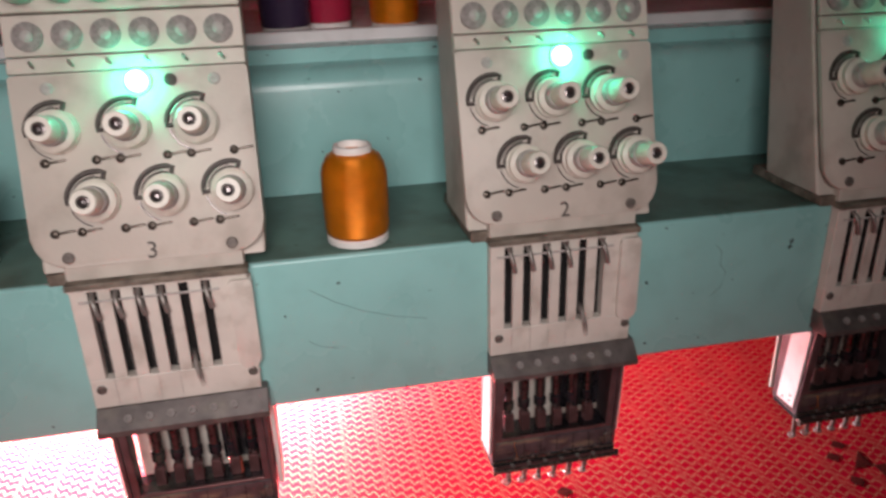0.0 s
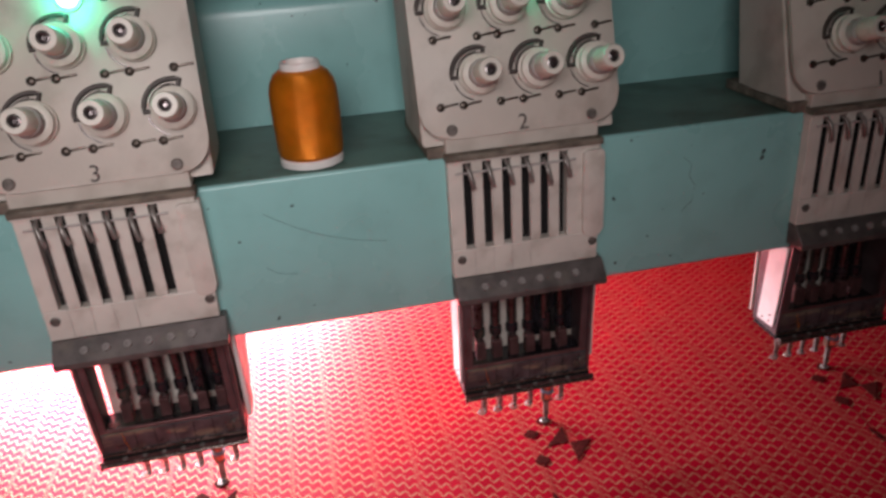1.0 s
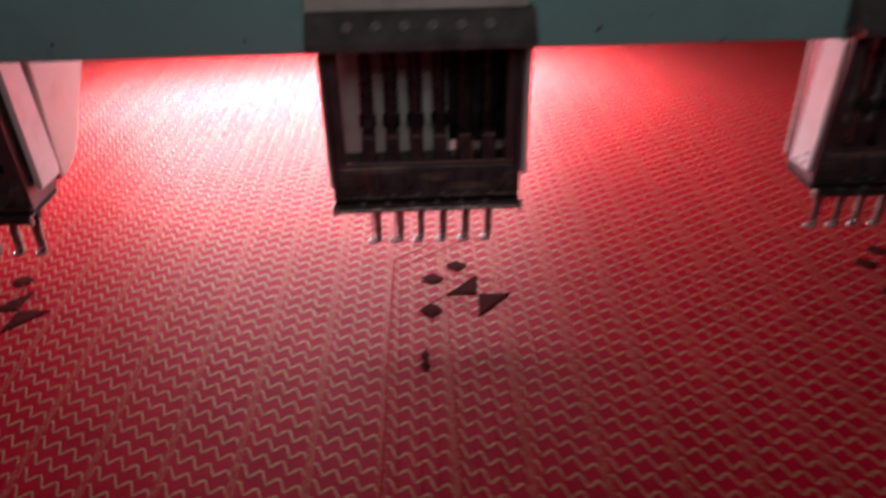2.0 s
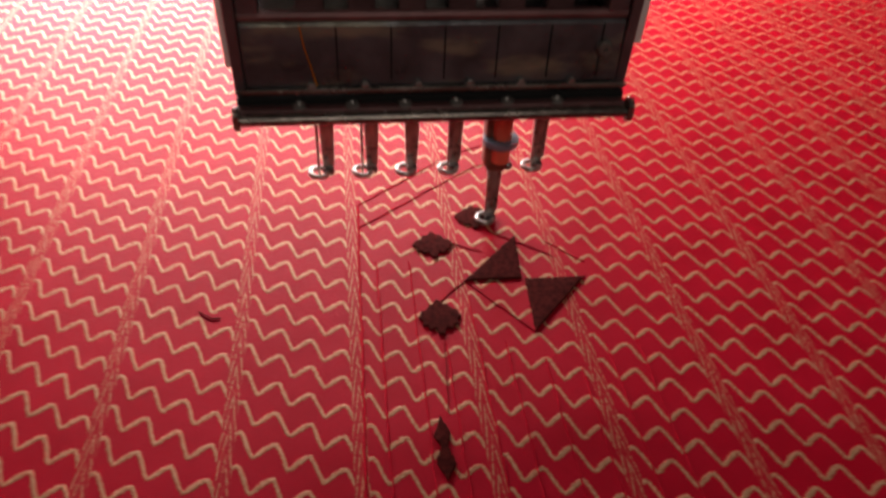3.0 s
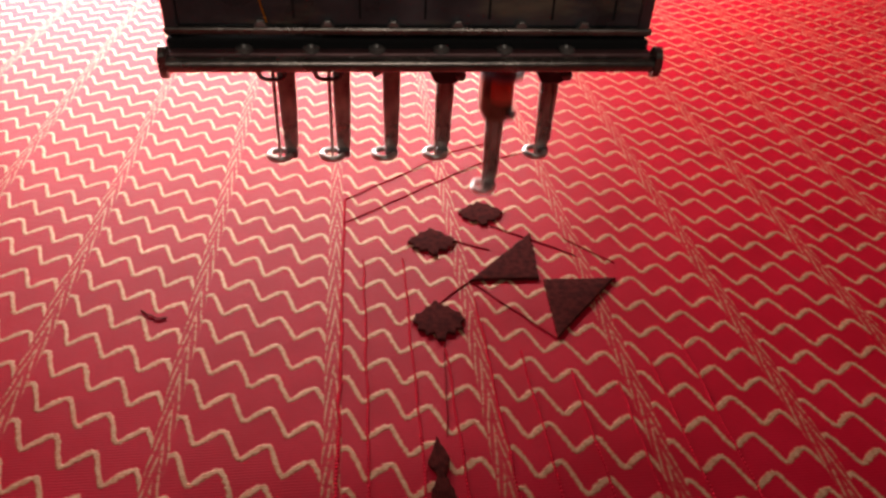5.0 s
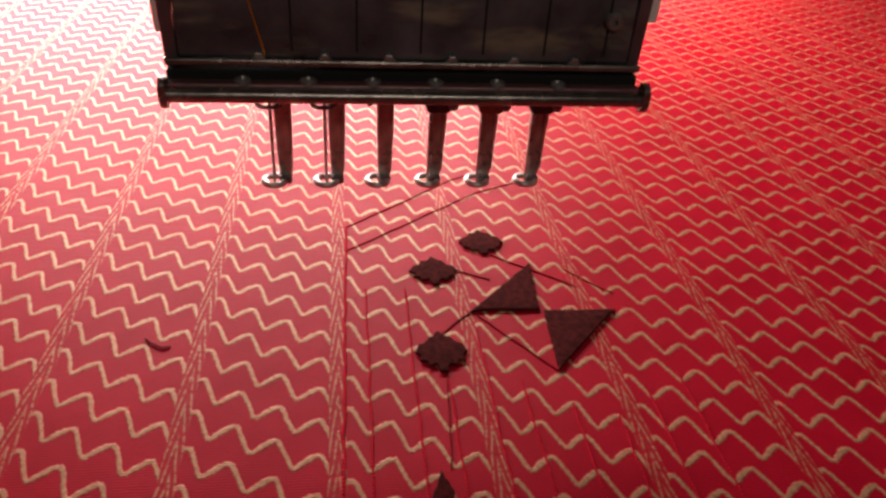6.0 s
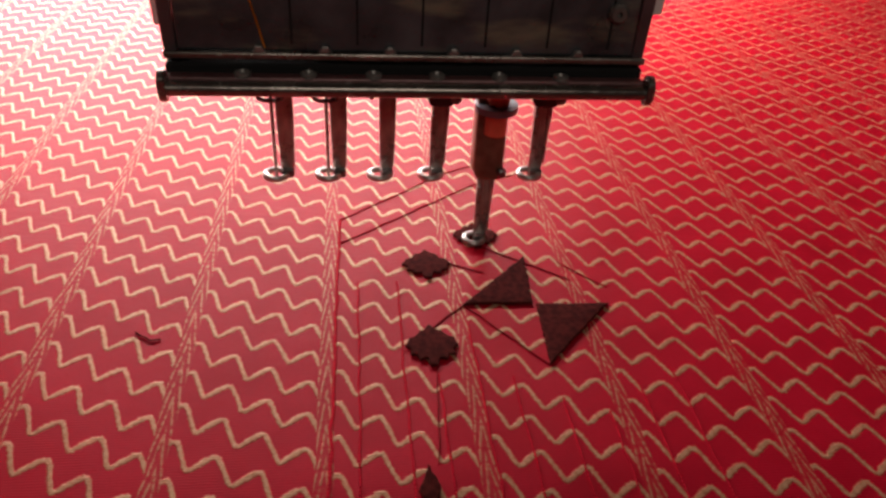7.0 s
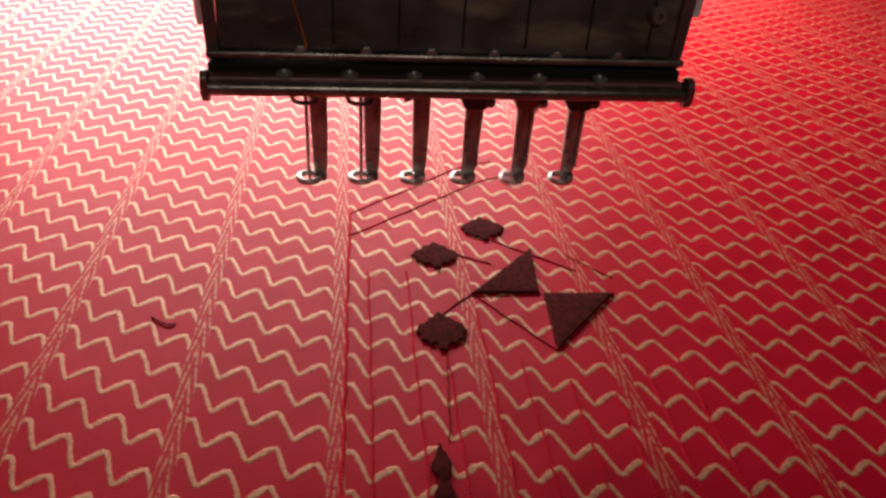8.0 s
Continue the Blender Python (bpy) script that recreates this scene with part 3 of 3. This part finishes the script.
    for i in range(0, len(edges), 2):
        box(edges[i], edges[i + 1], f, bk if i in (0, 12) else -.0400, .2128, .2850, .0006, b)
    box(-.0655, .0560, f, bk, z0, .21275, .0008, b)
    part("needle_case", b, M_CASE, h, "cream needle case with six slots")
    # shallow sheet; the shade deep in the slots is its near-black colour
    part("slot_shade", box(-.062, .053, -.0336, -.0331, .2000, .2860, 0), M_DARK, h, "near-black sheet for the shade inside the slots")
    part("case_rim", box(-.0660, .0565, -.0450, -.0335, .28505, .28715, .0006), M_CASE, h)
    part("end_block", prism(rounded(.0420, .0592, .2090, .2830, .008, .003), "y", -.0468, -.0432, .0016), M_CASE, h, "raised worn end block", None, 40)
    part("end_cheek", box(.0563, .0588, -.0430, -.0335, .2120, .2830, .0016), M_CASE, h)
    part("guide_bar", rod((-.060, -.0442, .2770), (.036, -.0442, .2770), .0009, 8), M_WASHER, h, "thin thread bar", None, 40)
    for i, s in enumerate(sx):
        lev = tube([(s, -.040, .2830), (s + .0004, -.0475, .2800), (s + .0020, -.0495, .2720), (s + .0034, -.0490, .2650)], .0018, 8)
        made = part("take_up_lever", lev, M_LEVER, h, "grey take-up lever", None, 50)
        if i == 4:
            made.name = "moving_take_up_lever"
            made["label"] = "grey take-up lever that swings in its slot"
    for s in sx[:4]:
        part("thread", tube([(s + .0036, -.0488, .2655), (s + .0030, -.0455, .2300), (s + .0028, -.0440, .1900)], .00012, 5), M_WASHER, h, "fine pale thread")
    screw(h, -.0583, f, .2044, .0036)
    screw(h, .0515, f, .2044, .0036)
    # bracket under the case
    part("bracket", prism([(-.0330, .1880), (-.0435, .1880), (-.0560, .1745), (-.0560, .1700), (-.0540, .1690), (-.0330, .1690)], "x", -.0655, .0605, .0008), M_BRACKET, h, "worn grey bracket above the needles")
    for i in range(6):
        x = (i - 2.5) * PITCH - .004
        part("bolt", lathe(((.0030, 0), (.0030, .0022), (.0014, .0022), (.0012, .0010)), 12), M_FELT, h, "", pose(x, -.0502, .1808, 43), 35)
    # open needle frame
    for x in (-.0608, .0530):
        part("side_plate", prism([(.0060, .0690), (-.0310, .0690), (-.0400, .1686), (.0060, .1686)], "x", x, x + .0032, .0005), M_PLATE, h, "dark side plate of the needle frame")
        xe = x + (.0034 if x < 0 else -.0064)
        part("inner_post", prism([(-.0270, .0935), (-.0320, .0935), (-.0385, .1686), (-.0330, .1686)], "x", xe, xe + .006, .0005), M_PLATE, h)
    part("front_panel", box(-.0574, .0528, -.0320, -.0290, .0715, .0910, .0008), M_SCUFF, h, "black glossy lower panel")
    for i in range(6):
        gx = (i - 2.5) * PITCH
        part("thread_guide", prism([(gx - .0016, .0719), (gx + .0016, .0719), (gx + .0007, .0734), (gx - .0007, .0734)], "y", -.0338, -.0324, .0002), M_LEVER, h)
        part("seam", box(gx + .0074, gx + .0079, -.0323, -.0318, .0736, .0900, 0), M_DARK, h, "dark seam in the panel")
    screw(h, .0472, -.0320, .0826, .0024)
    part("hanging_thread", tube([(-.0408, -.0326, .0905), (-.0398, -.0328, .0840), (-.0382, -.0328, .0775), (-.0371, -.0332, .0730)], .00022, 6), M_ORANGE, h, "orange thread hanging over the panel")
    part("panel_top_bar", rod((-.0574, -.0302, .0925), (.0528, -.0302, .0925), .0016, 10), M_GUIDE, h, "maroon bar on the panel's upper edge", None, 40)
    back = [(-.0574, .0170), (.0158, .0085), (.0158, .0064), (-.0574, .0150)]
    part("rear_guard", prism(back, "z", .0710, .1684, .0004), M_CASE, h, "cream guard behind the needle bars")
    # added black sheet in front of the cream arm, for its unlit side
    part("rear_shade", box(.0135, .0526, .0036, .0058, .0930, .1684, .0004), M_BLACK, h, "black sheet for the shade on the arm behind the needle bars")
    part("panel_lip", box(-.0606, .0560, -.0336, -.0322, .0700, .0718, .0005), M_WORN, h, "thin bright lip")
    part("inner_floor", box(-.0576, .0543, -.0288, .0060, .0830, .0855, .0005), M_BLACK, h)
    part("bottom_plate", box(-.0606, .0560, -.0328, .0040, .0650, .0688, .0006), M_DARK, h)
    # reddish steel here paints in the reflection of the cloth
    part("front_strip", box(-.0606, .0560, -.0364, -.0330, .0640, .0668, .0006), M_GUIDE, h, "oily steel strip coloured for the red cloth's reflection")
    part("bottom_rod", rod((-.0600, -.0385, .0648), (.0556, -.0385, .0648), .0018, 12), M_WORN, h, "worn steel rod along the lower edge", None, 40)
    for x in (-.0612, .0554):
        part("end_tab", prism(rounded(-.0408, -.0358, .0616, .0690, .0024, .002), "x", x, x + .0018, .0004), M_WORN, h)
    for i in range(6):
        x = (i - 2.5) * PITCH
        part("bolt", lathe(((.0020, 0), (.0020, .0009), (.0012, .0012), (.0008, .0006)), 12), M_LEVER, h, "", pose(x - .004, -.0350, .0667), 35)
        bar = part("needle_bar", rod((x, -.0045, .0860), (x, -.0045, .1880), .0036, 12), M_DSTEEL, h, "dark steel needle bar", None, 40)
        part("clamp", lathe(((.0036, .1070), (.0056, .1080), (.0056, .1150), (.0036, .1165)), 14, Matrix.Translation((x, -.0045, 0))), M_BLACK, bar, "", None, 35)
        spr = [(x + .0046 * math.cos(k * .9), -.0045 + .0046 * math.sin(k * .9), .1180 + k * .00055) for k in range(70)]
        part("spring", tube(spr, .0006, 5), M_DSTEEL, bar, "", None, 60)
        part("guide_block", box(x - .0042, x + .0042, -.0120, -.0030, .0856, .1030, .0007), M_GUIDE, h, "reddish worn guide block")
    # side cheeks and the arm under the beam
    part("white_cheek", prism([(-.003, .0752), (-.028, .0761), (-.0305, .1000), (-.0350, .1620), (-.010, .1620)], "x", -.0630, -.0611, .001), M_WHITE, h, "white plastic side plate")
    for by, bz in ((-.022, .0810), (-.012, .0800), (-.0225, .0870)):
        part("cheek_screw", lathe(((.0012, 0), (.0012, .0006), (.0005, .0009)), 10), M_SCREW, h, "", pose(-.0629, by, bz, 0, -90), 35)
    part("white_cheek", prism([(-.024, .0800), (.003, .0790), (.003, .086), (-.006, .1620), (-.030, .1620)], "x", .0580, .0620, .001), M_WHITE, h, "white plastic side plate")
    part("arm", prism([(.0085, .0720), (.0160, .0705), (.0406, .0785), (.0856, .1310), (.105, .1620), (.0085, .1620)], "x", .0160, .0590, .0025), M_BEIGE, h, "cream arm under the beam")
    for i in range(6):
        f1 = presser(h, (i - 2.5) * PITCH, i)
        if i == 4:
            f1.name = "moving_presser_foot"
            f1["label"] = "steel presser foot that beats up and down"
            bar = part("moving_needle_bar", rod((.0020, -.0034, .0540), (.0020, -.0034, .0960), .0034, 14, None, .0036), M_RED_REFLECT, h, "stitching needle bar, painted red for the cloth's reflection", pose(1.5 * PITCH, -.0045, 0), 40)
            part("upper_rod", rod((.0020, -.0034, .0961), (.0020, -.0034, .1500), .0030, 12), M_BLACK, bar, "dark upper rod", None, 40)
            part("disc", lathe(((.0030, .0610), (.0064, .0614), (.0064, .0634), (.0030, .0638)), 18, Matrix.Translation((.0016, -.0030, 0))), M_BLUE, bar, "blue-grey disc", None, 35)
    return h


heads = {}
first = build_head()
heads["4"] = first
first.matrix_basis = pose(-HEAD, 0, 0)
for name, k in HEADS[1:]:
    heads[name] = copy_thing(first, pose(k * HEAD, 0, 0))
for name, k in HEADS:
    mesh = writing(name, .0165)
    mesh.materials.append(M_INK)
    num = new("number", mesh)
    num.parent = heads[name]
    num.matrix_basis = TILT @ Matrix.Translation((-.0050, -.0047, -.0002)) @ Matrix.Rotation(radians(90), 4, "X")
    num["label"] = "printed number " + name


# ---- thread spools ----
def spool(m, thread, label, group=""):
    s = thing("thread_spool", m, label, "thread spool", group)
    part("thread", lathe(((.0215, .0060), (.0240, .0075), (.0248, .011), (.0256, .036), (.0254, .055), (.0240, .062), (.0205, .0685), (.0160, .0715), (.0150, .0718)), 40), thread, s, "", None, 50)
    part("base_flange", lathe(((.0225, 0), (.0242, .0008), (.0242, .0052), (.0228, .0064), (.0205, .0064)), 40), M_WHITE, s, "white plastic base", None, 35)
    part("core", lathe(((.0146, .0700), (.0150, .0745), (.0142, .0768), (.0120, .0770), (.0112, .0740), (.0108, .060)), 32), M_WHITE, s, "white plastic core", None, 35)
    return s


spool(pose(.1425, -.0030, BEAM_TOP + .0005, 0, 0, 20), M_ORANGE, "orange thread spool with white base standing on the beam", "orange spools")
spool(pose(-.1520, .0190, BEAM_TOP + .0005, 0, 0, 130), M_ORANGE, "orange thread spool standing on the beam", "orange spools")
spool(pose(.2150, .2400, .4205), M_ORANGE, "orange thread spool on the white shelf", "orange spools")
spool(pose(.1050, .2450, .4205), M_DUSK, "dark violet thread spool on the white shelf", "spools on the shelf")
spool(pose(.1500, .2750, .4205), M_MAGENTA, "crimson thread spool on the white shelf", "spools on the shelf")
spool(pose(-.1950, .0750, BEAM_TOP + .0005), M_MAGENTA, "crimson thread spool standing behind on the beam", "spools on the beam")


# ---- what moves ----
def motions():
    # 0 up, 1 down
    beats = ((0.0, 0), (.1, 1), (.2, 0), (.3, 0), (.4, 1), (.5, 1), (.6, 0), (.7, 1), (.8, 0), (.9, 0), (1.0, 1), (1.1, 1), (1.2, 0), (1.3, 1), (1.4, .9),
             (1.5, 0), (1.6, 1), (1.7, 0), (1.8, 0), (1.9, 1), (2.0, 0), (2.1, 0), (2.2, 1), (2.3, 0), (2.4, .5), (2.5, 1), (2.6, 0),
             (2.7, 1), (2.8, .6), (2.9, 0), (3.0, 1), (3.1, 0), (3.2, .5), (3.3, 1), (3.4, 0), (3.5, .55), (3.6, 1), (3.7, .5), (3.8, 1),
             (3.9, 1), (4.0, 0), (4.1, .45), (4.2, 0), (4.3, .5), (4.4, 1), (4.5, 1), (4.6, 0), (4.7, .5), (4.8, 1), (4.9, 0), (5.0, .5), (5.1, 1),
             (5.2, 0), (5.3, .4), (5.4, 1), (5.5, 0), (5.6, .5), (5.7, 0), (5.8, 1), (5.9, 1), (6.0, 0), (6.1, .4), (6.2, 1), (6.3, .5), (6.4, 1),
             (6.5, 1), (6.6, 0), (6.7, 1), (6.8, 1), (6.9, .9), (7.0, 1), (7.1, 1), (7.2, 0), (7.3, .6), (7.4, .05), (7.5, .4), (7.6, 1), (7.7, 0),
             (7.8, 1), (7.9, .6), (8.0, 0))
    # the needle bar lags the foot at these times
    lags = {3.5: .5, 3.6: .95, 3.7: .2, 3.8: .85, 4.1: .4, 4.3: .3, 4.4: .85, 4.7: .45, 5.8: .9, 6.2: .9, 6.3: .2, 6.4: .8, 6.8: .8, 6.9: .65,
            7.0: .62, 7.3: .5, 7.5: .3, 7.6: .6, 7.8: .9, 7.9: .5}
    for h in heads.values():
        for o in h.children:
            if o.name.startswith("moving_needle_bar"):
                walk(o, [(t, pose(1.5 * PITCH, -.0045, .0030 - .029 * lags.get(t, d))) for t, d in beats])
            if o.name.startswith("moving_presser_foot"):
                walk(o, [(t, pose(1.5 * PITCH, -.0045, -.0240 * d)) for t, d in beats])
            if o.name.startswith("moving_take_up_lever"):
                walk(o, [(t, pose(0, 0, -.056 * (1 - d) - .004)) for t, d in beats])
    # the cloth is carried by the embroidery frame
    shifts = ((0.0, 0, 0), (1.0, .6, -.4), (1.5, -1.1, -1.5), (2.0, -2.3, 1.3), (2.2, -2.4, .3), (3.3, -1.1, 2.1), (3.5, -.1, 3.6), (4.0, .85, 2.86), (4.5, .88, 2.77),
              (6.0, 3.8, .85), (6.5, 1.95, .35), (7.0, 1.7, 1.43), (7.5, 1.0, 3.46), (8.0, -2.84, 6.6))
    walk(cloth, [(t, pose(x * .0014, y * .0014, 0)) for t, x, y in shifts])


motions()
